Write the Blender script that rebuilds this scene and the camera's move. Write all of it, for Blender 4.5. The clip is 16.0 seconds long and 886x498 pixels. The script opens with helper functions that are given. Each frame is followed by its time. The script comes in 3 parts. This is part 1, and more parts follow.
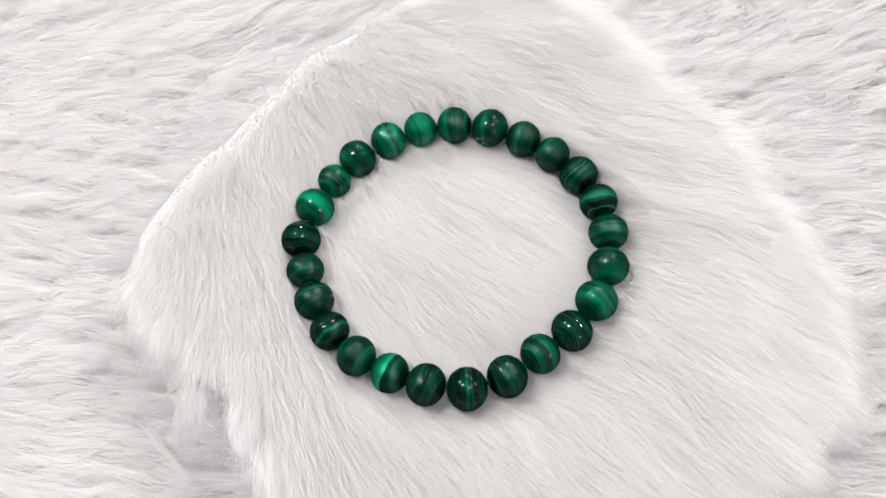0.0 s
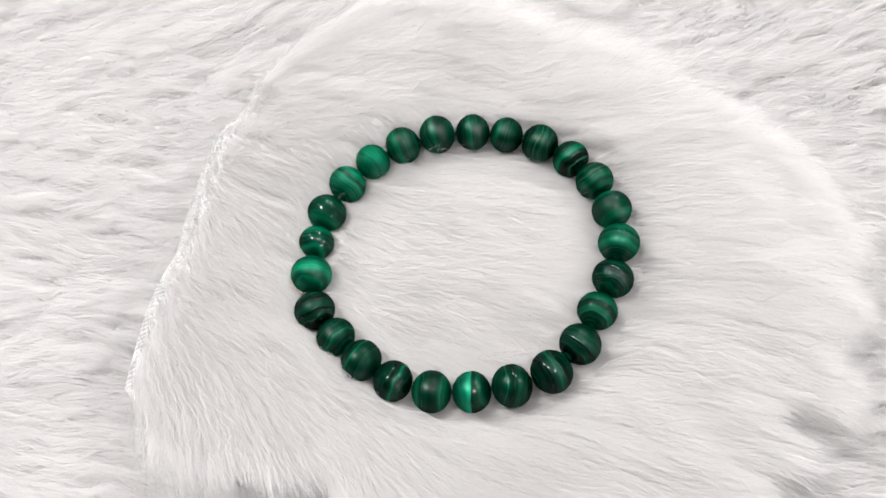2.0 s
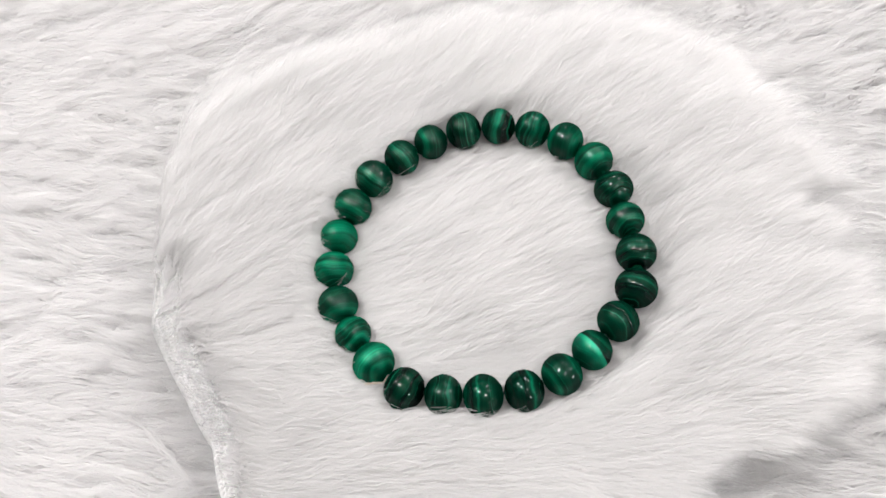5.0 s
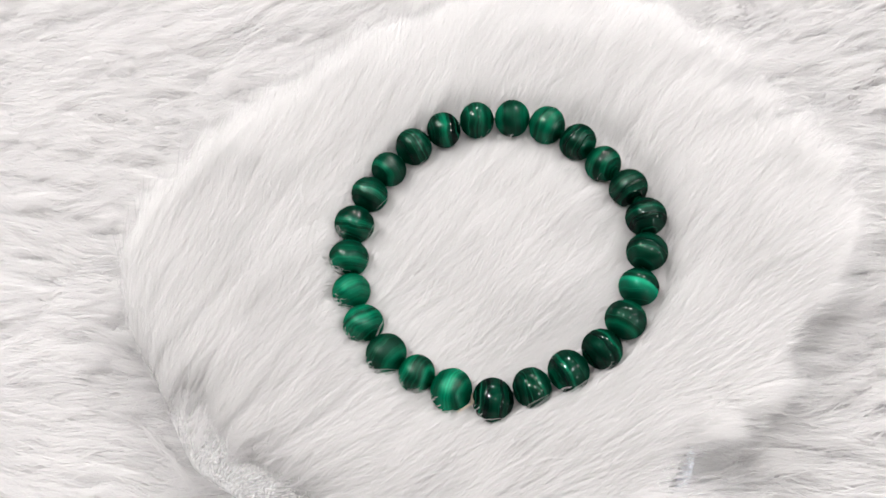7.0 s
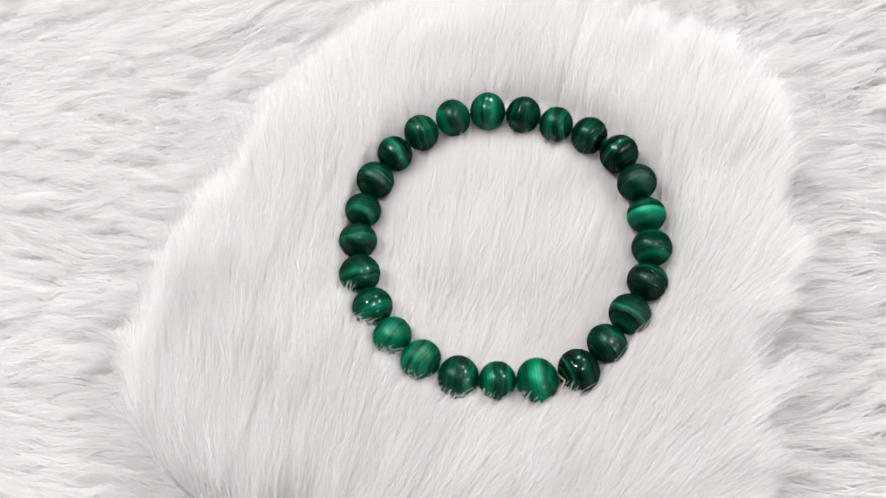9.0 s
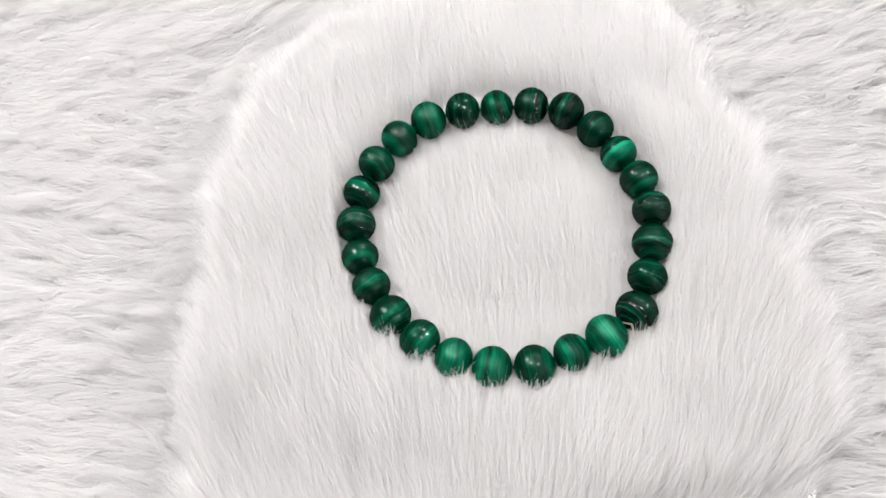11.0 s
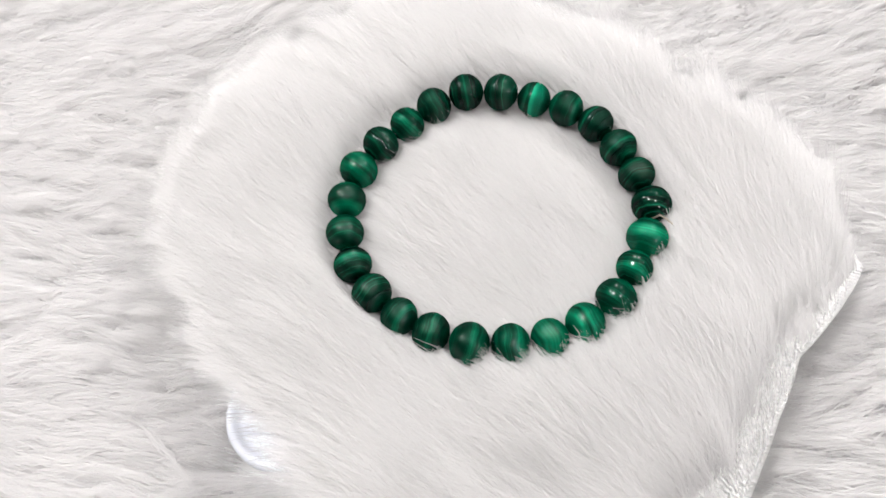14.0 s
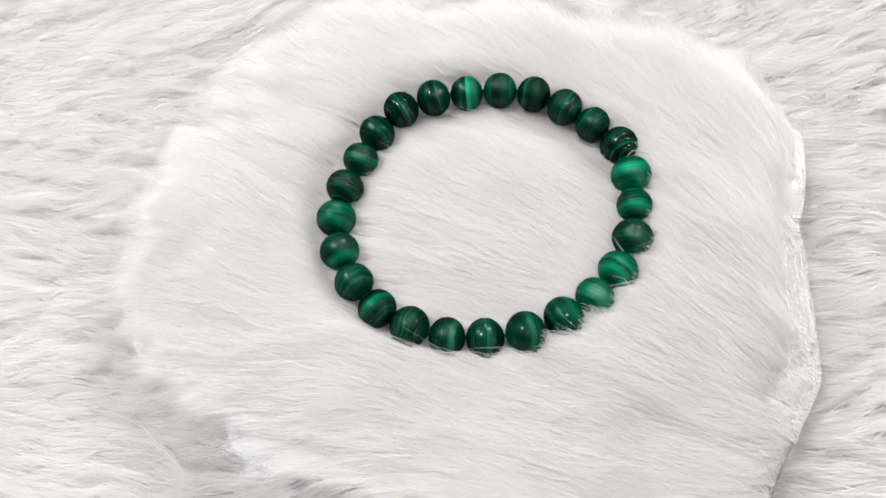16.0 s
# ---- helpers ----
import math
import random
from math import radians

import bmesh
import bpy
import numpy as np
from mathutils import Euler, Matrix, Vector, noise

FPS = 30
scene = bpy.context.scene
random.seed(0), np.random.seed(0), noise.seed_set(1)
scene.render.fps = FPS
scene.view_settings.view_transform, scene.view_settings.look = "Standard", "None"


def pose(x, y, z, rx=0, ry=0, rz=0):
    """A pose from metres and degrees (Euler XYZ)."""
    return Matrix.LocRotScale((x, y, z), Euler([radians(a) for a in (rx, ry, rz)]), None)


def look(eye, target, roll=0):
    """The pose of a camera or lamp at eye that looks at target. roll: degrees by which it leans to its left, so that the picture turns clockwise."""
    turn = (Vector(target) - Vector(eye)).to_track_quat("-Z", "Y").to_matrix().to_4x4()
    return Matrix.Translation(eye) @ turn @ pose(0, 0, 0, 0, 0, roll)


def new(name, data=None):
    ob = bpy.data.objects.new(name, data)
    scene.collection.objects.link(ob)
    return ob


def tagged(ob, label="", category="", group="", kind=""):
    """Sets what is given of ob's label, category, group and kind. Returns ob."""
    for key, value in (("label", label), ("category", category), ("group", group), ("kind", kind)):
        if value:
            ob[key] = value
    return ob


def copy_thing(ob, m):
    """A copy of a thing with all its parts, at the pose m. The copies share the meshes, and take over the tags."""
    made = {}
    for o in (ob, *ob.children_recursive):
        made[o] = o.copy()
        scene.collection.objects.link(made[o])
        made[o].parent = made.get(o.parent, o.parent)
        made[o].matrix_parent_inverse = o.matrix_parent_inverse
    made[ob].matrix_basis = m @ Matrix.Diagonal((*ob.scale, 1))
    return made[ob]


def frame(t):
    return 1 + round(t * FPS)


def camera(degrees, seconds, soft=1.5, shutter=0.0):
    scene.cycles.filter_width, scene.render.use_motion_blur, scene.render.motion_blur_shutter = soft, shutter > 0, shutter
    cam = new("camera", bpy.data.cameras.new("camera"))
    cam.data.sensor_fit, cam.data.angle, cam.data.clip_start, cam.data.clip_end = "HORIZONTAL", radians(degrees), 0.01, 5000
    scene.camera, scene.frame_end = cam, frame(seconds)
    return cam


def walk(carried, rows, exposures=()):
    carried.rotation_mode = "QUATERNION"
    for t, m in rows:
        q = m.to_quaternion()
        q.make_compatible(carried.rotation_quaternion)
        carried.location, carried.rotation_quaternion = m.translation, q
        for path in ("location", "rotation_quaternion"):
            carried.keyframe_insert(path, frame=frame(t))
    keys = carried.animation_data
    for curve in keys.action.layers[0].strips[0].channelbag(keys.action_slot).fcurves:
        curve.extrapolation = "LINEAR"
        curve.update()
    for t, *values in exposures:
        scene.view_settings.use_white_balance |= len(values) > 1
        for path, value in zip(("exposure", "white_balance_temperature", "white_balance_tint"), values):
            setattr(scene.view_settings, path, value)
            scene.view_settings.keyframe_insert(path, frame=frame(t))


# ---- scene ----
# The world's z axis is the turning axis of the display plate; z = 0 is the height of the bead centres.
cam = camera(56.98, 16.0, soft=1.85)
EYE = (-0.00745, -0.08477, 0.15051)
CAM = look(EYE, (-0.00745, -0.08477 + 0.04755, 0.15051 - 0.08797), -11.794)
walk(cam, [(0.0, CAM), (16.0, CAM)])

# ---- light: LED downlights in the ceiling of a pale shop room, soft grey world outside it ----
world = bpy.data.worlds.new("world")
scene.world = world
world.use_nodes = True
world.node_tree.nodes["Background"].inputs[0].default_value = (0.9, 0.93, 1.0, 1)
world.node_tree.nodes["Background"].inputs[1].default_value = 0.3
LAMP = 207.0
CEIL = 1.70

MM = 0.001
rng = np.random.default_rng(7)


# ---- materials ----
def material(name):
    m = bpy.data.materials.new(name)
    m.use_nodes = True
    t = m.node_tree
    return m, t.nodes, t.links, t.nodes["Principled BSDF"]


def ramp(nodes, stops):
    r = nodes.new("ShaderNodeValToRGB")
    e = r.color_ramp.elements
    while len(e) < len(stops):
        e.new(0.5)
    for el, (pos, col) in zip(e, stops):
        el.position, el.color = pos, (*col, 1)
    return r


def noise_tex(nodes, links, scale, detail=4, coord="Object", rough=0.55):
    tc = nodes.new("ShaderNodeTexCoord")
    n = nodes.new("ShaderNodeTexNoise")
    n.inputs["Scale"].default_value, n.inputs["Detail"].default_value = scale, detail
    n.inputs["Roughness"].default_value = rough
    links.new(tc.outputs[coord], n.inputs["Vector"])
    return n


def plain(name, a, b, scale, rough=0.6, bump=0.1, metal=0.0, dist=0.001):
    m, n, l, p = material(name)
    tex = noise_tex(n, l, scale)
    r = ramp(n, [(0.3, a), (0.7, b)])
    l.new(tex.outputs["Fac"], r.inputs["Fac"])
    l.new(r.outputs["Color"], p.inputs["Base Color"])
    p.inputs["Roughness"].default_value, p.inputs["Metallic"].default_value = rough, metal
    fine = noise_tex(n, l, scale * 9)
    bp = n.new("ShaderNodeBump")
    bp.inputs["Strength"].default_value, bp.inputs["Distance"].default_value = bump, dist
    l.new(fine.outputs["Fac"], bp.inputs["Height"])
    l.new(bp.outputs["Normal"], p.inputs["Normal"])
    return m


def fur_material(name, a, b, thin, gloss, cover):
    """Thin synthetic fibres: part of the light passes through them; every fibre has its own shade."""
    m, n, l, p = material(name)
    geo = n.new("ShaderNodeNewGeometry")
    r = ramp(n, [(0.0, a), (1.0, b)])
    l.new(geo.outputs["Random Per Island"], r.inputs["Fac"])
    patch = noise_tex(n, l, 45.0, 3)
    mix = n.new("ShaderNodeMixRGB")
    mix.blend_type = "MULTIPLY"
    mix.inputs[0].default_value = 1.0
    pr = ramp(n, [(0.3, (0.97, 0.97, 0.972)), (0.7, (1, 1, 1))])
    l.new(patch.outputs["Fac"], pr.inputs["Fac"])
    l.new(r.outputs["Color"], mix.inputs[1])
    l.new(pr.outputs["Color"], mix.inputs[2])
    l.new(mix.outputs[0], p.inputs["Base Color"])
    p.inputs["Roughness"].default_value = gloss
    p.inputs["Specular IOR Level"].default_value = 0.15
    tr = n.new("ShaderNodeBsdfTranslucent")
    l.new(mix.outputs[0], tr.inputs["Color"])
    ms = n.new("ShaderNodeMixShader")
    ms.inputs[0].default_value = thin
    l.new(p.outputs[0], ms.inputs[1])
    l.new(tr.outputs[0], ms.inputs[2])
    clear = n.new("ShaderNodeBsdfTransparent")
    fine = n.new("ShaderNodeMixShader")
    fine.inputs[0].default_value = cover
    l.new(clear.outputs[0], fine.inputs[1])
    l.new(ms.outputs[0], fine.inputs[2])
    l.new(fine.outputs[0], n["Material Output"].inputs["Surface"])
    return m


def malachite(name, stripe=False):
    """Polished banded stone. The bands lie across the bead's hole (local x); object colour: r lightness, g band width, b tilt."""
    m, n, l, p = material(name)
    tc, info = n.new("ShaderNodeTexCoord"), n.new("ShaderNodeObjectInfo")
    sep = n.new("ShaderNodeSeparateColor")
    l.new(info.outputs["Color"], sep.inputs[0])
    scale = n.new("ShaderNodeVectorMath")
    scale.operation = "SCALE"
    scale.inputs["Scale"].default_value = 1000.0
    l.new(tc.outputs["Object"], scale.inputs[0])
    warp = n.new("ShaderNodeTexNoise")
    warp.inputs["Scale"].default_value, warp.inputs["Detail"].default_value = 0.22, 2
    warp.noise_dimensions = "4D"
    seed = n.new("ShaderNodeMath")
    seed.operation = "MULTIPLY"
    seed.inputs[1].default_value = 57.0
    l.new(info.outputs["Random"], seed.inputs[0])
    l.new(scale.outputs[0], warp.inputs["Vector"])
    l.new(seed.outputs[0], warp.inputs["W"])
    xyz = n.new("ShaderNodeSeparateXYZ")
    l.new(scale.outputs[0], xyz.inputs[0])

    def calc(op, a, b):
        k = n.new("ShaderNodeMath")
        k.operation = op
        for s, v in zip(k.inputs, (a, b)):
            if isinstance(v, (int, float)):
                s.default_value = v
            else:
                l.new(v, s)
        return k.outputs[0]

    tilt = calc("MULTIPLY", calc("SUBTRACT", sep.outputs["Blue"], 0.5), xyz.outputs["Z"])
    along = calc("ADD", calc("ADD", xyz.outputs["X"], tilt), calc("MULTIPLY", warp.outputs["Fac"], 2.2))
    band = n.new("ShaderNodeTexNoise")
    band.noise_dimensions = "2D"
    band.inputs["Detail"].default_value, band.inputs["Roughness"].default_value = 4, 0.56
    band.inputs["Scale"].default_value = 1.0
    comb = n.new("ShaderNodeCombineXYZ")
    l.new(calc("MULTIPLY", along, sep.outputs["Green"]), comb.inputs["X"])
    l.new(seed.outputs[0], comb.inputs["Y"])
    l.new(comb.outputs[0], band.inputs["Vector"])
    soft_band = calc("ADD", calc("MULTIPLY", calc("SUBTRACT", band.outputs["Fac"], 0.5), 0.74), 0.470)
    tone = calc("ADD", soft_band, calc("MULTIPLY", calc("SUBTRACT", sep.outputs["Red"], 0.55), 0.42))
    r = ramp(n, [(0.24, (0.0003, 0.0055, 0.0037)), (0.44, (0.0004, 0.032, 0.017)), (0.62, (0.0005, 0.142, 0.070)),
                 (0.76, (0.001, 0.255, 0.128)), (0.92, (0.012, 0.39, 0.20))])
    l.new(tone, r.inputs["Fac"])
    line = n.new("ShaderNodeTexNoise")
    line.noise_dimensions = "2D"
    line.inputs["Scale"].default_value, line.inputs["Detail"].default_value = 0.55, 1
    shift = n.new("ShaderNodeCombineXYZ")
    l.new(along, shift.inputs["X"])
    l.new(calc("ADD", seed.outputs[0], 13.0), shift.inputs["Y"])
    l.new(shift.outputs[0], line.inputs["Vector"])
    thin = ramp(n, [(0.0, (0, 0, 0)), (0.56, (0, 0, 0)), (0.573, (0.34, 0.34, 0.34)), (0.586, (0, 0, 0)), (1.0, (0, 0, 0))])
    l.new(line.outputs["Fac"], thin.inputs["Fac"])
    veined = n.new("ShaderNodeMixRGB")
    veined.inputs[2].default_value = (0.014, 0.30, 0.155, 1)
    l.new(thin.outputs["Color"], veined.inputs[0])
    l.new(r.outputs["Color"], veined.inputs[1])
    colour = veined.outputs[0]
    if stripe:
        s = ramp(n, [(0.0, (0, 0, 0)), (0.485, (0, 0, 0)), (0.505, (1, 1, 1)), (0.57, (0.85, 0.85, 0.85)), (0.64, (0.42, 0.42, 0.42)), (0.86, (0.12, 0.12, 0.12))])
        pos = calc("ADD", calc("MULTIPLY", calc("ADD", xyz.outputs["X"], calc("MULTIPLY", warp.outputs["Fac"], 0.5)), 0.125), 0.47)
        l.new(pos, s.inputs["Fac"])
        mx = n.new("ShaderNodeMixRGB")
        mx.inputs[2].default_value = (0.004, 0.27, 0.145, 1)
        l.new(s.outputs["Color"], mx.inputs[0])
        l.new(colour, mx.inputs[1])
        colour = mx.outputs[0]
    body, silk, polish = n.new("ShaderNodeBsdfDiffuse"), n.new("ShaderNodeBsdfGlossy"), n.new("ShaderNodeBsdfGlossy")
    l.new(colour, body.inputs["Color"])
    # the stone's fibres give a broad silky sheen in its own colour under the polish
    l.new(colour, silk.inputs["Color"])
    silk.inputs["Roughness"].default_value = 0.52
    sheen, gloss = n.new("ShaderNodeMixShader"), n.new("ShaderNodeMixShader")
    sheen.inputs[0].default_value = 0.72
    l.new(body.outputs[0], sheen.inputs[1])
    l.new(silk.outputs[0], sheen.inputs[2])
    gloss.inputs[0].default_value = 0.023
    l.new(sheen.outputs[0], gloss.inputs[1])
    l.new(polish.outputs[0], gloss.inputs[2])
    l.new(gloss.outputs[0], n["Material Output"].inputs["Surface"])
    wear = noise_tex(n, l, 900.0, 3)
    rr = n.new("ShaderNodeMapRange")
    rr.inputs["To Min"].default_value, rr.inputs["To Max"].default_value = 0.04, 0.065
    l.new(wear.outputs["Fac"], rr.inputs["Value"])
    l.new(rr.outputs[0], polish.inputs["Roughness"])
    n.remove(p)
    return m


def glow(name, colour, strength):
    m, n, l, p = material(name)
    p.inputs["Base Color"].default_value = (0.8, 0.8, 0.8, 1)
    p.inputs["Emission Color"].default_value = (*colour, 1)
    p.inputs["Emission Strength"].default_value = strength
    return m


PILE = fur_material("white_plush_fibre", (0.915, 0.902, 0.899), (0.965, 0.951, 0.948), 0.53, 0.65, 0.33)
RUG_PILE = fur_material("long_white_fibre", (0.815, 0.804, 0.800), (0.865, 0.853, 0.848), 0.46, 0.85, 0.46)
CLOTH = plain("white_knit_backing", (0.68, 0.672, 0.67), (0.74, 0.732, 0.73), 400.0, 0.85, 0.4, dist=0.0003)
# backing greyed so its colour deepens the shade in the gaps between tufts
RUG_BACK = plain("gap_shade_knit_backing", (0.45, 0.45, 0.455), (0.53, 0.53, 0.53), 400.0, 0.9, 0.4, dist=0.0003)
THREAD = plain("white_sewing_thread", (0.66, 0.652, 0.65), (0.71, 0.702, 0.70), 900.0, 0.7, 0.3, dist=0.0001)
PLASTIC = plain("white_plastic", (0.60, 0.62, 0.68), (0.65, 0.67, 0.73), 60.0, 0.25, 0.02)
STONE = malachite("polished_malachite")
STONE_STRIPE = malachite("striped_malachite", True)
CORD = plain("dark_elastic_cord", (0.006, 0.02, 0.014), (0.012, 0.035, 0.025), 2000.0, 0.5, 0.1, dist=0.0001)
CORD_TIP = plain("clear_elastic_cord", (0.24, 0.20, 0.15), (0.36, 0.31, 0.25), 2000.0, 0.3, 0.1, dist=0.0001)
CRUMB = plain("dark_brown_fibre", (0.020, 0.010, 0.009), (0.07, 0.03, 0.028), 1500.0, 0.8, 0.3, dist=0.0001)
PAINT = plain("pale_wall_paint", (0.50, 0.50, 0.50), (0.56, 0.56, 0.56), 3.0, 0.8, 0.1)
CEILING = plain("grey_ceiling_paint", (0.24, 0.24, 0.24), (0.29, 0.29, 0.29), 3.0, 0.8, 0.1)
FLOOR = plain("grey_floor_tile", (0.42, 0.41, 0.40), (0.50, 0.49, 0.48), 4.0, 0.4, 0.05)
WOOD = plain("pale_laminate", (0.55, 0.52, 0.48), (0.63, 0.60, 0.56), 12.0, 0.5, 0.05)
TRIM = plain("white_lacquered_metal", (0.78, 0.78, 0.78), (0.84, 0.84, 0.84), 30.0, 0.35, 0.02)
LED = glow("led_diffuser", (1.0, 0.98, 0.968), LAMP)
BULB = glow("bulb_glass", (1.0, 0.98, 0.965), 95.0)
TUBE = glow("led_strip_diffuser", (1.0, 0.98, 0.96), 22.0)


# ---- building helpers ----
def mesh_of(name, bm, mat, smooth=True):
    me = bpy.data.meshes.new(name)
    bm.to_mesh(me)
    bm.free()
    me.materials.append(mat)
    if smooth:
        for poly in me.polygons:
            poly.use_smooth = True
    return me


def part(name, bm, mat, parent=None, label="", smooth=True):
    ob = new(name, mesh_of(name, bm, mat, smooth) if not isinstance(bm, bpy.types.Mesh) else bm)
    if parent:
        ob.parent = parent
    return tagged(ob, label)


def box(bm, lo, hi, bevel=0.0):
    m = Matrix.Translation([(a + b) / 2 for a, b in zip(lo, hi)]) @ Matrix.Diagonal([b - a for a, b in zip(lo, hi)] + [1])
    g = bmesh.ops.create_cube(bm, size=1, matrix=m)
    if bevel:
        edges = list({e for v in g["verts"] for e in v.link_edges})
        bmesh.ops.bevel(bm, geom=edges, offset=bevel, segments=2, affect="EDGES")
    return bm


def lathe(bm, profile, steps=64, axis="z"):
    """Turns a profile of (radius, height) pairs about an axis."""
    rings = []
    for rad, h in profile:
        ring = []
        for k in range(steps):
            a = 2 * math.pi * k / steps
            u, v = rad * math.cos(a), rad * math.sin(a)
            ring.append(bm.verts.new((u, v, h) if axis == "z" else (h, u, v)))
        rings.append(ring)
    for a, b in zip(rings, rings[1:]):
        for k in range(steps):
            j = (k + 1) % steps
            bm.faces.new((a[k], a[j], b[j], b[k]))
    return rings


def tube(bm, pts, rad, sides=6, closed=False):
    pts = [Vector(q) for q in pts]
    n = len(pts)
    rings = []
    for i, q in enumerate(pts):
        if closed:
            d = pts[(i + 1) % n] - pts[i - 1]
        else:
            d = pts[min(i + 1, n - 1)] - pts[max(i - 1, 0)]
        d.normalize()
        s = d.orthogonal() if abs(d.z) > 0.95 else d.cross(Vector((0, 0, 1)))
        s.normalize()
        w = d.cross(s)
        rings.append([bm.verts.new(q + rad * (math.cos(2 * math.pi * k / sides) * s + math.sin(2 * math.pi * k / sides) * w)) for k in range(sides)])
    for a, b in zip(rings, rings[1:] + ([rings[0]] if closed else [])):
        for k in range(sides):
            j = (k + 1) % sides
            bm.faces.new((a[k], a[j], b[j], b[k]))
    if not closed:
        bm.faces.new(rings[0][::-1])
        bm.faces.new(rings[-1])
    return bm


def fibres(name, pts, width, mat):
    """One mesh of tapered ribbons. pts: strands x points x 3, in metres; width: strands."""
    n, k = pts.shape[:2]
    along = np.gradient(pts, axis=1)
    side = np.cross(along, np.array([0, 0, 1.0]))
    side /= np.linalg.norm(side, axis=2, keepdims=True) + 1e-12
    lift = np.cross(side, along)
    lift /= np.linalg.norm(lift, axis=2, keepdims=True) + 1e-12
    roll = rng.normal(0, 0.3, (n, 1, 1))
    side = side * np.cos(roll) + lift * np.sin(roll)
    taper = np.interp(np.linspace(0, 1, k), [0, 0.3, 0.75, 1], [0.8, 1.0, 0.75, 0.12])[None, :, None]
    half = side * taper * width[:, None, None] * 0.5
    co = np.stack([pts - half, pts + half], 2).reshape(-1, 3)
    base = (np.arange(n) * k * 2)[:, None, None]
    seg = (np.arange(k - 1) * 2)[None, :, None]
    quad = (base + seg + np.array([0, 1, 3, 2])[None, None, :]).reshape(-1)
    faces = n * (k - 1)
    me = bpy.data.meshes.new(name)
    me.vertices.add(len(co))
    me.vertices.foreach_set("co", co.astype(np.float32).ravel())
    me.loops.add(faces * 4)
    me.loops.foreach_set("vertex_index", quad.astype(np.int32))
    me.polygons.add(faces)
    me.polygons.foreach_set("loop_start", np.arange(0, faces * 4, 4, dtype=np.int32))
    me.polygons.foreach_set("use_smooth", np.ones(faces, dtype=bool))
    me.update(calc_edges=True)
    me.materials.append(mat)
    return me


def smooth_field(x, y, cell, seed):
    """Smooth random values between -1 and 1 over a plane, by blending a random grid."""
    g = np.random.default_rng(seed).uniform(-1, 1, (64, 64))
    u, v = x / cell, y / cell
    i, j = np.floor(u).astype(int), np.floor(v).astype(int)
    a, b = u - i, v - j
    a, b = a * a * (3 - 2 * a), b * b * (3 - 2 * b)
    g00, g10, g01, g11 = (g[(i + p) % 64, (j + q) % 64] for p, q in ((0, 0), (1, 0), (0, 1), (1, 1)))
    return (g00 * (1 - a) + g10 * a) * (1 - b) + (g01 * (1 - a) + g11 * a) * b


# ---- room: floor, walls, ceiling, downlights on two lighting tracks ----
X0, X1, Y0, Y1, FLOOR_Z = -3.6, 4.6, -4.6, 4.0, -0.79


def slab(name, lo, hi, mat):
    return tagged(part(name, box(bmesh.new(), lo, hi), mat, smooth=False), kind="structure")


slab("floor", (X0 - 0.1, Y0 - 0.1, FLOOR_Z - 0.1), (X1 + 0.1, Y1 + 0.1, FLOOR_Z), FLOOR)
slab("ceiling", (X0 - 0.1, Y0 - 0.1, CEIL + 0.02), (X1 + 0.1, Y1 + 0.1, CEIL + 0.12), CEILING)
slab("wall_north", (X0, Y1, FLOOR_Z), (X1, Y1 + 0.1, CEIL + 0.02), PAINT)
slab("wall_south", (X0, Y0 - 0.1, FLOOR_Z), (X1, Y0, CEIL + 0.02), PAINT)
slab("wall_west", (X0 - 0.1, Y0, FLOOR_Z), (X0, Y1, CEIL + 0.02), PAINT)
slab("wall_east", (X1, Y0, FLOOR_Z), (X1 + 0.1, Y1, CEIL + 0.02), PAINT)


def downlight(rad):
    lamp = new("ceiling_light")
    bm = bmesh.new()
    lathe(bm, [(rad * 1.02, -0.012), (rad * 1.16, -0.012), (rad * 1.22, -0.004), (rad * 1.22, 0.019), (rad * 1.02, 0.019), (rad * 1.02, -0.012)], 32)
    part("frame", bm, TRIM, lamp)
    bm = bmesh.new()
    ring = [bm.verts.new((rad * math.cos(2 * math.pi * k / 14), rad * math.sin(2 * math.pi * k / 14), -0.010)) for k in range(14)]
    bm.faces.new(ring[::-1])
    part("diffuser", bm, LED, lamp, "glowing white diffuser", smooth=False)
    return tagged(lamp, "round white LED downlight glowing in the ceiling", "ceiling light", "ceiling downlights")


LIGHTS = [(-1.2, 1.02), (0.56, 2.0), (1.3, 1.23), (2.08, 0.14)]
big = downlight(0.111)
big.matrix_basis = pose(-0.57, 0.17, CEIL)
first = downlight(0.117)
first.matrix_basis = pose(*LIGHTS[0], CEIL)
for lx, ly in LIGHTS[1:]:
    copy_thing(first, pose(lx, ly, CEIL))
small = downlight(0.071)
small.matrix_basis = pose(0.5, -0.48, CEIL)


def pendant(drop):
    """A glowing round bulb on a cord; the origin is where the cord leaves the ceiling."""
    lamp = new("pendant_lamp")
    part("cord", tube(bmesh.new(), [(0, 0, 0.02), (0, 0, -drop * 0.5), (0, 0, 0.12 - drop)], 0.003, 8), TRIM, lamp)
    bm = bmesh.new()
    rings = lathe(bm, [(0.008, 0.135 - drop), (0.022, 0.125 - drop), (0.024, 0.070 - drop)], 24)
    bm.faces.new(rings[0])
    bm.faces.new(rings[-1][::-1])
    part("socket", bm, TRIM, lamp)
    bm = bmesh.new()
    bmesh.ops.create_icosphere(bm, subdivisions=2, radius=0.075, matrix=Matrix.Translation((0, 0, -drop)))
    part("bulb", bm, BULB, lamp, "round glowing white bulb")
    return tagged(lamp, "glowing round bulb hanging on a white cord", "pendant lamp", "pendant lamps")


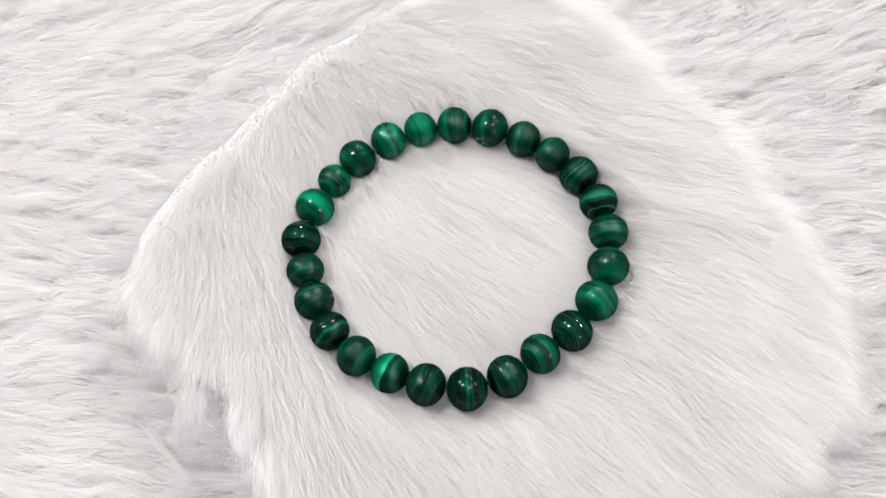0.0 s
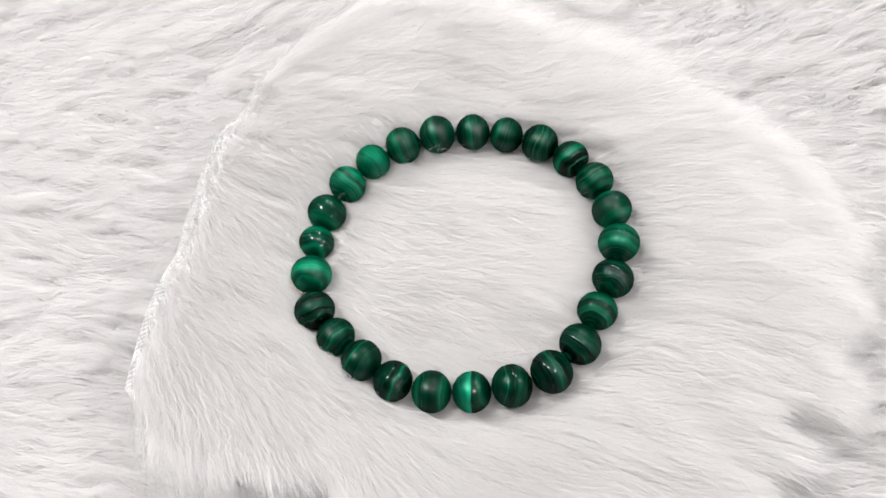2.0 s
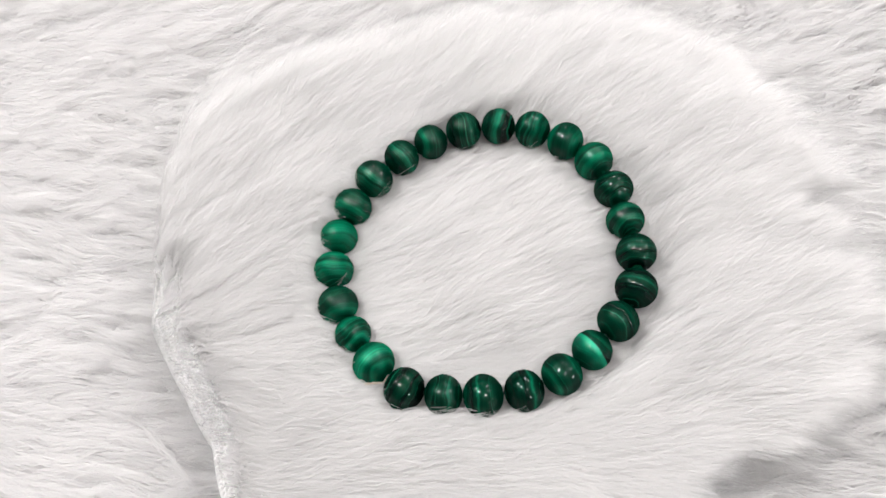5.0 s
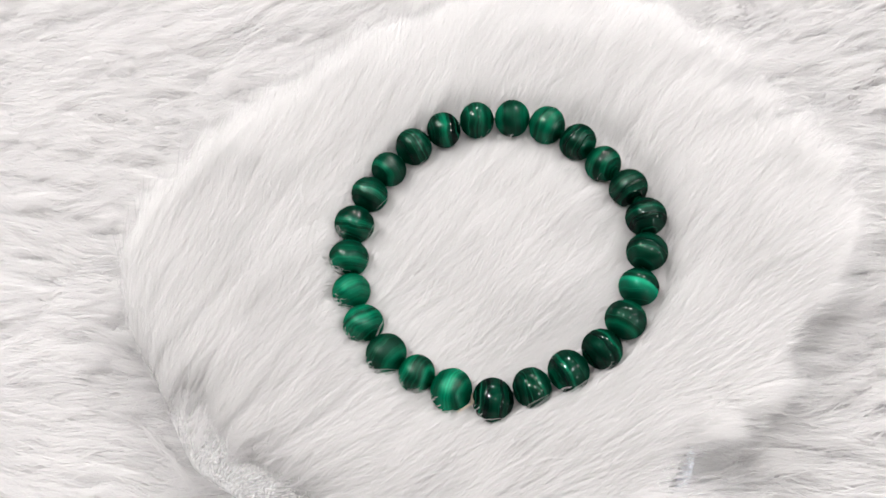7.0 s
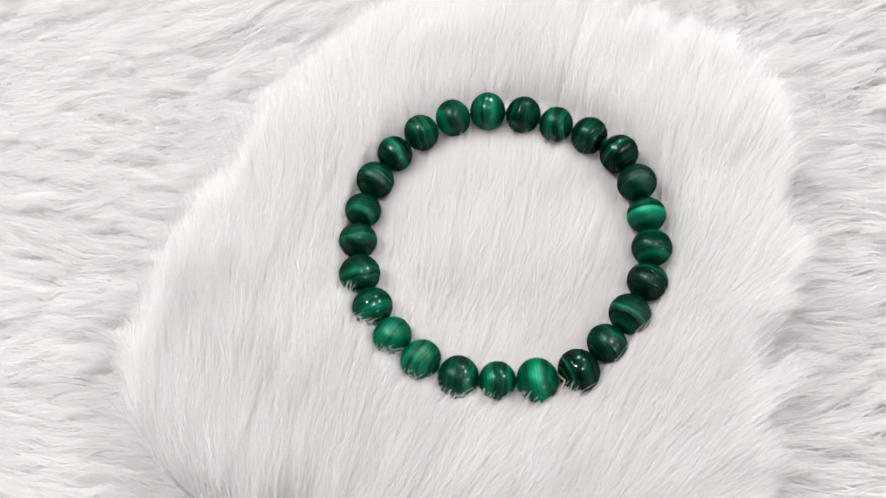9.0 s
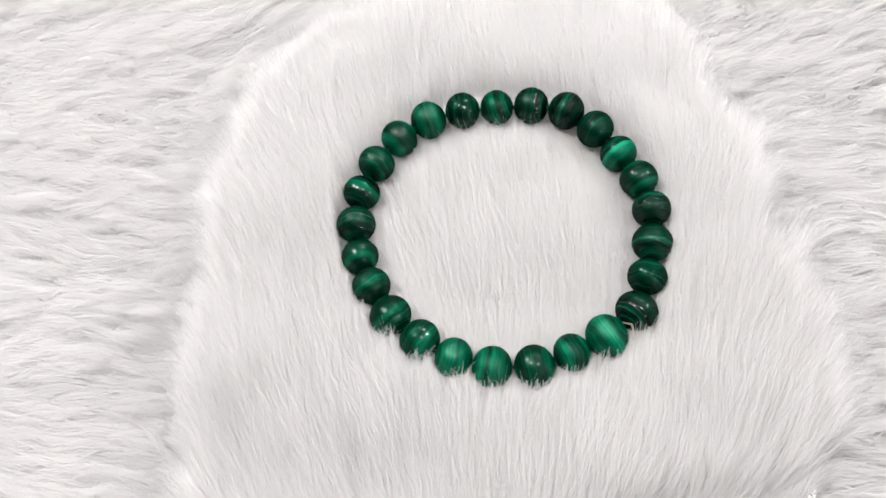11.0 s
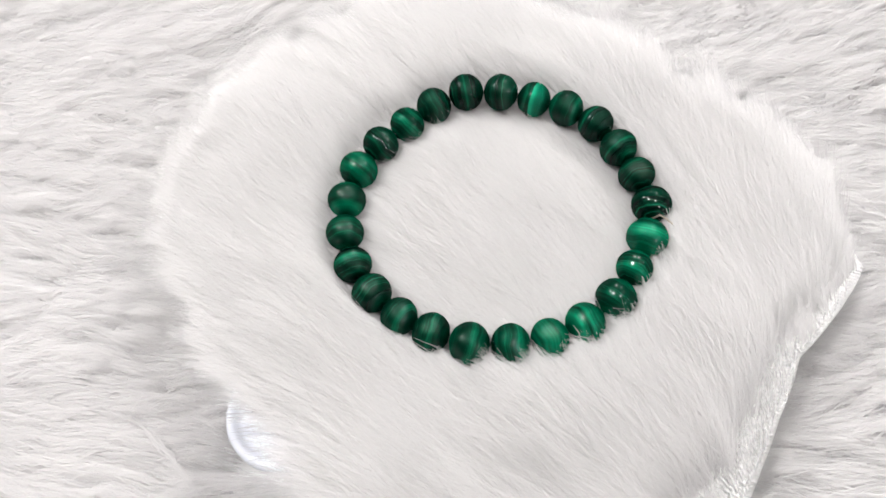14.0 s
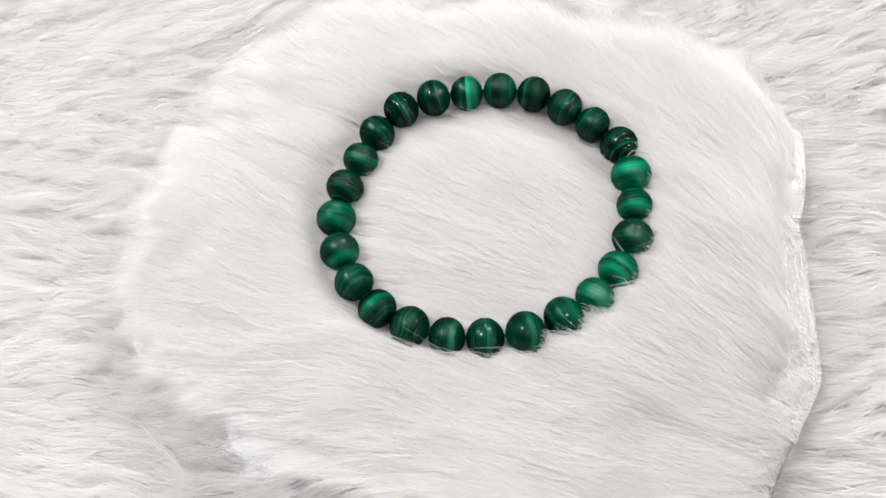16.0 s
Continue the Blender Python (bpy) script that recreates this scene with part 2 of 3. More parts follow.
hanging = pendant(0.89)
hanging.matrix_basis = pose(0.90, -1.58, CEIL)
copy_thing(hanging, pose(1.54, -1.0, CEIL))


def led_strip(ax, ay, bx, by):
    length, turn = math.hypot(bx - ax, by - ay), math.degrees(math.atan2(by - ay, bx - ax))
    strip = new("led_strip")
    strip.matrix_basis = pose((ax + bx) / 2, (ay + by) / 2, CEIL, 0, 0, turn)
    part("housing", box(bmesh.new(), (-length / 2, -0.02, -0.004), (length / 2, 0.02, 0.020), 0.002), TRIM, strip)
    part("diffuser", box(bmesh.new(), (-length / 2 + 0.01, -0.008, -0.012), (length / 2 - 0.01, 0.008, -0.004)), TUBE, strip, "faintly glowing diffuser")
    return tagged(strip, "thin white LED strip on the ceiling", "LED strip", "ceiling strips")


led_strip(-2.11, 0.60, 0.53, 2.43)
led_strip(-0.23, -0.93, 1.54, 0.37)

# ---- table under the rug ----
RUG_Z = -0.030
table = new("table")
table.location = (0, 0, FLOOR_Z)
TOP = RUG_Z - 0.004 - FLOOR_Z
part("tabletop", box(bmesh.new(), (-0.75, -0.45, TOP - 0.03), (0.75, 0.45, TOP), 0.003), WOOD, table)
for sx in (-0.68, 0.68):
    for sy in (-0.38, 0.38):
        part("leg", box(bmesh.new(), (sx - 0.025, sy - 0.025, 0), (sx + 0.025, sy + 0.025, TOP - 0.03), 0.003), WOOD, table)
tagged(table, "pale laminate table with four square legs", "table")

# ---- long-pile rug that covers the table ----
rug = new("fur_rug")
rug.location = (0, 0, RUG_Z)
BASE = (-0.0498, 0.0474, -0.0522, 0.034)
RX, RY = (-0.36, 0.34), (-0.26, 0.36)
part("backing", box(bmesh.new(), (RX[0], RY[0], -0.004), (RX[1], RY[1], 0.0), 0.001), RUG_BACK, rug)


def rug_pile(count, xr, yr, width, seed, keep):
    g = np.random.default_rng(seed)
    x, y = g.uniform(*xr, count), g.uniform(*yr, count)
    ok = keep(x, y)
    x, y = x[ok], y[ok]
    n = len(x)
    # tufts: fibres lean together towards the middle of their tuft
    cell = 0.0018
    jx = x + 0.005 * smooth_field(x, y, 0.009, 1)
    jy = y + 0.003 * smooth_field(x, y, 0.009, 2)
    ci, cj = np.floor(jx / (cell * 2.8)).astype(int), np.floor(jy / cell).astype(int)
    h = lambda k: np.random.default_rng(40 + k).uniform(-1, 1, (128, 128))[ci % 128, cj % 128]
    cx, cy = (ci + 0.5 + 0.35 * h(0)) * cell * 2.8, (cj + 0.5 + 0.35 * h(1)) * cell
    ang = RUG_ANGLE + 2.4 * (y - 0.02) + 0.5 * x + 0.24 * smooth_field(x, y, 0.05, 3) + 0.16 * h(2) + g.normal(0, 0.12, n) + 0.20 * smooth_field(x, y, 0.016, 9)
    length = 0.0150 * (1 + 0.28 * h(3) + g.normal(0, 0.14, n))
    rise = np.clip(0.46 + 0.20 * h(4) + g.normal(0, 0.10, n), 0.10, 0.95)
    bend = 0.28 * h(5) + g.normal(0, 0.20, n)
    k = 5
    s = np.linspace(0, 1, k)[None, :]
    a = ang[:, None] + bend[:, None] * (s - 0.3) + 0.10 * np.sin(s * 6.0 + 6 * h(6)[:, None])
    step = length[:, None] / (k - 1)
    slope = np.clip(1.9 * (1 - s) ** 1.1, 0, None) * (0.5 + rise[:, None]) - 0.40 * s
    dx, dy, dz = np.cos(a) * np.cos(slope), np.sin(a) * np.cos(slope), np.sin(slope)
    px = x[:, None] + np.cumsum(dx * step, 1) - dx[:, :1] * step
    py = y[:, None] + np.cumsum(dy * step, 1) - dy[:, :1] * step
    pz = np.cumsum(dz * step, 1) - dz[:, :1] * step
    pull = 0.66 * s ** 1.1
    px += (cx - x)[:, None] * pull
    py += (cy - y)[:, None] * pull
    pz = np.maximum(pz, 0.0005) * (1 + 0.10 * smooth_field(x, y, 0.03, 5))[:, None]
    return fibres("pile", np.stack([px, py, pz], -1), width * g.uniform(0.6, 1.3, n), RUG_PILE)


def off_base(x, y):
    c, w = math.cos(radians(-18.1)), math.sin(radians(-18.1))
    u, v = x * c + y * w, -x * w + y * c
    return (u < BASE[0] + 0.001) | (u > BASE[1] - 0.001) | (v < BASE[2] + 0.001) | (v > BASE[3] - 0.001)


def near_view(x, y):
    return (np.abs(x + 0.005) < 0.165) & (y > -0.10) & (y < 0.165)


RUG_ANGLE = 3.14
tagged(part("pile", rug_pile(198000, (-0.17, 0.16), (-0.10, 0.165), 0.00023, 11, lambda x, y: near_view(x, y) & off_base(x, y)), None, rug), kind="stuff")
tagged(part("pile", rug_pile(36000, RX, RY, 0.0017, 12, lambda x, y: ~near_view(x, y)), None, rug), kind="stuff")


def wisp(count, ax, ay, bx, by):
    """A lock of long fibres that lies across the pile."""
    g = np.random.default_rng(5)
    s = np.linspace(0, 1, 7)[None, :]
    ox, oy = g.normal(0, 0.0005, count)[:, None], g.normal(0, 0.0005, count)[:, None]
    spread, begin = g.normal(0, 0.0014, count)[:, None], g.uniform(-0.15, 0.2, count)[:, None]
    e = begin + (1 - begin) * s
    px = ax + (bx - ax) * e + ox + spread * e * e
    py = ay + (by - ay) * e + oy + spread * 0.6 * e * e + 0.0012 * np.sin(e * 3.0)
    pz = 0.0090 + 0.0018 * np.sin(np.clip(e, 0, 1) * 2.6) + g.normal(0, 0.0004, count)[:, None]
    return fibres("stray_lock", np.stack([px, py, pz], -1), 0.00016 * g.uniform(0.7, 1.2, count), RUG_PILE)


tagged(part("stray_lock", wisp(20, -0.0808, -0.0200, -0.0680, -0.0402), None, rug), kind="stuff")
tagged(rug, "white long-pile faux fur rug with wavy grey-shadowed tufts", "fur rug")

# ---- turntable: a fixed tray-like base with rounded corners and a round plate that turns on it ----
PLATE_R, PLATE_Z = 0.045, -0.0085
turntable = new("turntable")
turntable.matrix_basis = pose(0, 0, RUG_Z, 0, 0, -18.1)


def rounded(inset, z, steps=14):
    """The base's outline, drawn in by inset."""
    lo_x, hi_x, lo_y, hi_y, rad = BASE[0] + inset, BASE[1] - inset, BASE[2] + inset, BASE[3] - inset, 0.0125 - inset
    pts = []
    for cx, cy, a0 in ((hi_x - rad, hi_y - rad, 0), (lo_x + rad, hi_y - rad, 90), (lo_x + rad, lo_y + rad, 180), (hi_x - rad, lo_y + rad, 270)):
        for k in range(steps + 1):
            a = radians(a0 + 90 * k / steps)
            pts.append((cx + rad * math.cos(a), cy + rad * math.sin(a), z))
    return pts


H = -0.0138 - RUG_Z
bm = bmesh.new()
rings = [[bm.verts.new(q) for q in rounded(i, z)] for i, z in ((0.0035, 0.0), (0.0015, 0.002), (0.0, H - 0.003), (0.0001, H - 0.0010), (0.0006, H - 0.0002),
                                                               (0.0013, H), (0.0020, H - 0.0003), (0.0026, H - 0.0012), (0.0034, H - 0.0018))]
for a, b in zip(rings, rings[1:]):
    for k in range(len(a)):
        bm.faces.new((a[k], a[(k + 1) % len(a)], b[(k + 1) % len(a)], b[k]))
bm.faces.new(rings[0][::-1])
bm.faces.new(rings[-1])
part("base", bm, PLASTIC, turntable, "white plastic base with rounded corners and a thin raised lip")
T0 = PLATE_Z - RUG_Z
bm = bmesh.new()
rings = lathe(bm, [(0.030, H - 0.0019), (0.030, T0 - 0.003), (0.044, T0 - 0.0028), (0.045, T0 - 0.002), (0.045, T0 - 0.0004), (0.0444, T0)], 96)
bm.faces.new(rings[0][::-1])
bm.faces.new(rings[-1])
plate = part("plate", bm, PLASTIC, turntable, "round white turning plate")
tagged(turntable, "white plastic turntable with rounded base standing on the rug", "turntable")

# ---- fur mat draped over the plate ----
MAT_OUTLINE = [(0, 65), (8, 61), (15, 58.5), (22, 57), (29, 57), (37, 58.5), (45, 62), (51, 66), (57, 70.5), (65, 78), (76, 83), (86, 82), (97, 77),
               (106, 75.5), (114, 76), (122, 73), (130, 71), (141, 70.5), (149, 75.5), (155, 80), (159, 83.5), (161.5, 85.5), (165, 82.5), (171, 80.5), (178, 76), (186, 72.5),
               (194, 69), (202, 65), (210, 62.5), (220, 63.5), (229, 66), (238, 69.5), (250, 76), (263, 83.5), (272, 83), (281, 79), (295, 79), (310, 79),
               (318, 82), (325, 83), (331, 82), (341, 76), (352, 68), (360, 65)]
OUT_A, OUT_R = np.array([a for a, _ in MAT_OUTLINE], float), np.array([b for _, b in MAT_OUTLINE], float) * MM


def mat_edge(a):
    return np.interp(np.degrees(a) % 360, OUT_A, OUT_R)


def mat_z(x, y):
    """Height of the mat's backing: flat on the plate, falling over the rim."""
    rr = np.hypot(x, y)
    over = np.clip(rr - 0.047, 0, None)
    flat = PLATE_Z + 0.0012 + 0.0006 * (1 + smooth_field(x, y, 0.02, 21))
    return flat - over * 0.10 - over ** 2 * 5.2 + np.clip(over / 0.01, 0, 1) * 0.0018 * smooth_field(x, y, 0.022, 22)


def inset(a):
    """How far the cloth ends inside the outline of the pile: little where the pile is combed inwards."""
    lean = np.cos(a - COMB)
    return 0.0012 + 0.007 * np.clip(lean + 0.3, 0, 1)


COMB = math.radians(-60)
SEAM_FROM, SEAM_TO = math.radians(103), math.radians(165)
fur_mat = new("fur_mat")
bm = bmesh.new()
grid = []
for q in np.linspace(0, 1, 26)[1:]:
    ring = []
    for k in range(144):
        a = 2 * math.pi * k / 144
        rr = float(mat_edge(a) - inset(a)) * q
        x, y = rr * math.cos(a), rr * math.sin(a)
        ring.append(bm.verts.new((x, y, float(mat_z(np.array(x), np.array(y))))))
    grid.append(ring)
mid = bm.verts.new((0, 0, float(mat_z(np.array(0.0), np.array(0.0)))))
for k in range(144):
    j = (k + 1) % 144
    bm.faces.new((mid, grid[0][k], grid[0][j]))
    for a, b in zip(grid, grid[1:]):
        bm.faces.new((a[k], b[k], b[j], a[j]))
bmesh.ops.solidify(bm, geom=bm.faces[:], thickness=0.0007)
part("backing", bm, CLOTH, fur_mat, "white knitted backing cloth")

BEADS = [(-22.6, -27.9, -0.1), (-28.6, -23.0, 0.0), (-33.2, -16.6, 0.2), (-35.6, -9.1, 0.0), (-36.8, -1.5, -0.3), (-37.0, 6.3, -0.6), (-33.1, 13.5, -0.3), (-28.0, 19.2, -0.2), (-22.2, 24.2, -0.7), (-14.6, 27.3, -0.6), (-6.9, 28.3, -0.3), (0.8, 27.3, -0.1), (8.5, 24.6, -0.1), (15.1, 19.9, -0.3), (20.4, 14.4, -0.5), (24.5, 7.7, -0.3), (26.8, 0.1, -0.2), (26.7, -7.7, 0.3), (24.5, -15.4, 0.6), (20.2, -22.2, 0.7), (13.9, -27.3, 0.5), (6.8, -30.6, 0.5), (-0.4, -33.7, 0.4), (-8.4, -34.6, 0.8), (-16.0, -32.0, 0.6)]
BEAD_R = [3.85, 3.93, 3.9, 3.98, 3.77, 4.04, 4.09, 3.63, 4.07, 4.0, 3.82, 4.01, 4.12, 3.9, 3.79, 4.07, 3.89, 3.95, 3.98, 4.09, 3.97, 3.84, 4.0, 4.07, 3.98]


def lie(x, y):
    """The way the pile is combed: it fans out across the mat."""
    return COMB + 5.5 * x


def mat_pile(count, seed):
    g = np.random.default_rng(seed)
    x, y = g.uniform(-0.088, 0.088, count), g.uniform(-0.088, 0.088, count)
    rr, aa = np.hypot(x, y), np.arctan2(y, x)
    edge = mat_edge(aa)
    u_all, v_all = x * math.cos(COMB) + y * math.sin(COMB), -x * math.sin(COMB) + y * math.cos(COMB)
    hem = (aa % (2 * math.pi) > SEAM_FROM) & (aa % (2 * math.pi) < SEAM_TO)
    reach_x, reach_y = x + 0.0095 * np.cos(lie(x, y)), y + 0.0095 * np.sin(lie(x, y))
    ragged = 0.007 * smooth_field(u_all * 0.25, v_all, 0.0032, 37) + 0.0012 * g.normal(0, 1, count)
    hem &= (g.uniform(0, 1, count) < 0.90) & (smooth_field(x, y, 0.004, 41) < 0.55)
    ok = (rr < edge - 0.0012 - np.where(hem, np.interp(np.degrees(aa % (2 * math.pi)), [101, 107, 124, 140, 155, 165], [0.002, 0.0065, 0.006, 0.0045, 0.0025, 0.0005]), 0)) & (np.hypot(reach_x, reach_y) < mat_edge(np.arctan2(reach_y, reach_x)) + ragged)
    x, y, rr, aa, edge = x[ok], y[ok], rr[ok], aa[ok], edge[ok]
    n = len(x)
    cell = 0.0042
    u, v = x * math.cos(COMB) + y * math.sin(COMB), -x * math.sin(COMB) + y * math.cos(COMB)
    ju, jv = u + 0.003 * smooth_field(x, y, 0.008, 31), v + 0.0025 * smooth_field(x, y, 0.008, 32)
    ci, cj = np.floor(ju / (cell * 2.2)).astype(int), np.floor(jv / cell).astype(int)
    h = lambda k: np.random.default_rng(80 + k).uniform(-1, 1, (128, 128))[ci % 128, cj % 128]
    cu, cv = (ci + 0.5) * cell * 2.2, (cj + 0.5 + 0.3 * h(1)) * cell
    ang = lie(x, y) + 0.20 * smooth_field(x, y, 0.03, 33) + 0.12 * smooth_field(x, y, 0.006, 36) + 0.05 * h(2) + g.normal(0, 0.17, n)
    # near the edge the fibres fall outwards
    rim = np.clip((rr - edge + 0.022) / 0.022, 0, 1) * 0.3
    vx, vy = np.cos(ang) * (1 - rim) + np.cos(aa) * rim, np.sin(ang) * (1 - rim) + np.sin(aa) * rim
    ang = np.arctan2(vy, vx)
    length = 0.0145 * (1 + 0.08 * h(3) + g.normal(0, 0.20, n))
    turn = aa % (2 * math.pi)
    length = np.where((turn > SEAM_FROM) & (turn < SEAM_TO) & (rr > edge - 0.006), length * 0.45, length)
    rise = 0.46 + 0.04 * h(4) + g.normal(0, 0.10, n) + 0.11 * smooth_field(u * 0.35, v, 0.0035, 39)
    k = 4
    s = np.linspace(0, 1, k)[None, :]
    a = ang[:, None] + (0.16 * h(5) + g.normal(0, 0.22, n))[:, None] * (s - 0.3)
    step = length[:, None] / (k - 1)
    slope = np.clip(1.95 * (1 - s) ** 1.15, 0, None) * (0.5 + rise[:, None]) + (g.normal(-0.10, 0.30, n))[:, None] * s
    dx, dy, dz = np.cos(a) * np.cos(slope), np.sin(a) * np.cos(slope), np.sin(slope)
    px = x[:, None] + np.cumsum(dx * step, 1) - dx[:, :1] * step
    py = y[:, None] + np.cumsum(dy * step, 1) - dy[:, :1] * step
    pz = np.cumsum(dz * step, 1) - dz[:, :1] * step
    fringe = np.clip((rr - edge + 0.018) / 0.012, 0, 1)[:, None]
    pull = (0.10 + 0.44 * fringe) * s ** 1.3
    du, dv = (cu - u)[:, None] * pull * 0.4, (cv - v)[:, None] * pull
    px += du * math.cos(COMB) - dv * math.sin(COMB)
    py += du * math.sin(COMB) + dv * math.cos(COMB)
    pz = np.maximum(pz, 0.0003) * (1 + 0.14 * smooth_field(x, y, 0.016, 35) + 0.10 * smooth_field(x, y, 0.006, 38))[:, None]
    # inside the ring the pile lies lower, most of all beside the beads
    within = np.hypot(x + 0.0052, y + 0.0035) < 0.0345
    gap = np.min([np.hypot(x - bx * MM, y - by * MM) for bx, by, _ in BEADS], axis=0)
    pz *= np.where(within, np.interp(gap, [0.004, 0.012, 0.018], [0.42, 0.62, 0.80]), 1.0)[:, None]
    pz = pz + mat_z(px, py)
    # the beads press the fibres down; fibres combed against a bead stand up and lap over its foot
    low, drape = np.full(pz.shape, 1.0), np.full(pz.shape, -1.0)
    bold = (g.uniform(0, 1, n) < np.where(within, 0.0, 0.11))[:, None]
    cl, sl = np.cos(lie(x, y))[:, None], np.sin(lie(x, y))[:, None]
    for (bx, by, bz), br in zip(BEADS, BEAD_R):
        ex, ey = px - bx * MM, py - by * MM
        d2 = ex * ex + ey * ey
        R = (br * 1.05 + 0.2) * MM
        up = -(ex * cl + ey * sl)
        side = np.abs(ex * sl - ey * cl)
        before = (up > 0.9 * R) & (up < 2.6 * R) & (side < R)
        pz = np.where(before & ~within[:, None], pz + 0.0005 * np.clip((2.6 * R - up) / (1.2 * R), 0, 1) * s, pz)
        inside = d2 < (R * 1.06) ** 2
        laps = inside & bold & (up > (0.66 + 0.25 * side / R) * R)
        drape = np.where(laps, bz * MM + np.sqrt(np.clip(R * R - d2, 0, None)) * 0.98, drape)
        low = np.where(inside & ~laps, np.minimum(low, bz * MM - np.sqrt(np.clip(R * R - d2, 0, None)) - 0.0001), low)
        lee = (side < R * 0.9) & (up < -0.4 * R) & (up > -1.9 * R)
        low = np.where(lee, np.minimum(low, bz * MM - 0.45 * R + 0.5 * (-up - R).clip(0)), low)
    pz = np.where(drape > -0.5, np.clip(drape, pz - 0.002, pz + 0.0035), pz)
    pz = np.maximum(np.minimum(pz, low), mat_z(px, py) + 0.0001)
    return fibres("pile", np.stack([px, py, pz], -1), 0.00017 * g.uniform(0.6, 1.4, n), PILE)


tagged(part("pile", mat_pile(420000, 15), None, fur_mat), kind="stuff")


def hem_point(a, q, lift):
    """On the hem: a along it, q = 0 at the outer edge, 1 at the inner one."""
    wide = float(np.interp(math.degrees(a), [101, 107, 124, 140, 155, 165, 290, 300, 330, 335], [3, 9, 8, 6, 3.5, 1.5, 1, 4, 4, 1])) * MM
    rr = float(mat_edge(a)) - 0.0008 - wide * q
    x, y = rr * math.cos(a), rr * math.sin(a)
    return (x, y, float(mat_z(np.array(x), np.array(y))) + lift + 0.0003 * math.sin(math.pi * min(1, q * 1.1)))


def hem(a0, a1):
    steps = 120
    bm = bmesh.new()
    rows = []
    for k in range(steps + 1):
        a = a0 + (a1 - a0) * k / steps
        rows.append([bm.verts.new(hem_point(a, q, 0.0006)) for q in np.linspace(0, 1, 8)])
    for a, b in zip(rows, rows[1:]):
        for u in range(7):
            bm.faces.new((a[u], a[u + 1], b[u + 1], b[u]))
    bmesh.ops.solidify(bm, geom=bm.faces[:], thickness=0.0006)
    return bm


def stitching(a0, a1, lanes):
    """Slanted overlock stitches in lanes along the hem."""
    bm = bmesh.new()
    g = random.Random(3)
    a = a0
    while a < a1:
        da = 0.00090 / float(mat_edge(a))
        for j, q in enumerate(lanes):
            lean = (0.42 if j % 2 else -0.42) + g.uniform(-0.12, 0.12)
            w = 0.42 * (lanes[1] - lanes[0])
            p = [hem_point(a + da * lean * e, q + w * e, 0.00088 - 0.00030 * e * e + g.uniform(-0.00006, 0.00006)) for e in (-1, -0.4, 0.4, 1)]
            tube(bm, p, g.uniform(0.00017, 0.00023), 5)
        a += da * g.uniform(0.94, 1.06)
    return bm


seam = part("hem", hem(SEAM_FROM, SEAM_TO), CLOTH, fur_mat, "bare white knitted hem")
tagged(part("stitching", stitching(SEAM_FROM + 0.03, SEAM_TO - 0.02, (0.08, 0.19, 0.30, 0.41, 0.52, 0.63, 0.74, 0.85)), THREAD, seam, "white overlock stitches"), kind="stuff")
corner = part("hem", hem(math.radians(297), math.radians(335)), CLOTH, fur_mat, "bare white knitted hem")
tagged(part("stitching", stitching(math.radians(299), math.radians(334), (0.15, 0.42)), THREAD, corner, "white overlock stitches"), kind="stuff")
tagged(fur_mat, "white plush faux fur mat draped over the turntable", "fur mat")

for k, (sx, sy, size, turn) in enumerate(((31.6, 29.1, 0.7, 20), (37.7, -4.1, 0.5, 70), (-52.0, -12.0, 0.5, 130))):
    bm = bmesh.new()
    bmesh.ops.create_icosphere(bm, subdivisions=1, radius=0.5 * MM)
    bmesh.ops.scale(bm, vec=(size, size * 0.4, size * 0.3), verts=bm.verts)
    bmesh.ops.rotate(bm, matrix=Matrix.Rotation(radians(turn), 3, "Z"), verts=bm.verts)
    bmesh.ops.translate(bm, vec=(sx * MM, sy * MM, -0.0030), verts=bm.verts)
    part("speck", bm, CRUMB, fur_mat, "tiny dark speck of lint")

# ---- bracelet ----
bracelet = new("bracelet")
TONE = [0.30, 0.36, 0.40, 0.32, 0.34, 0.22, 0.82, 0.66, 0.52, 0.72, 0.64, 0.56, 0.46, 0.52, 0.48, 0.34, 0.34, 0.55, 0.56, 0.58, 0.30, 0.52, 0.32, 0.22, 0.18]


def bead_mesh():
    """A drilled ball of radius 1 mm about the x axis."""
    bm = bmesh.new()
    hole = 0.14
    t0 = math.asin(hole)
    prof = [(0.09, -0.93), (0.11, -0.975)]
    for k in range(23):
        t = t0 + (math.pi - 2 * t0) * k / 22
        prof.append((math.sin(t), -math.cos(t)))
    prof += [(0.11, 0.975), (0.09, 0.93)]
    rings = lathe(bm, prof, 40, "x")
    bm.faces.new(rings[0])
    bm.faces.new(rings[-1][::-1])
    bmesh.ops.scale(bm, vec=(MM, MM, MM), verts=bm.verts)
    bmesh.ops.recalc_face_normals(bm, faces=bm.faces)
    return bm


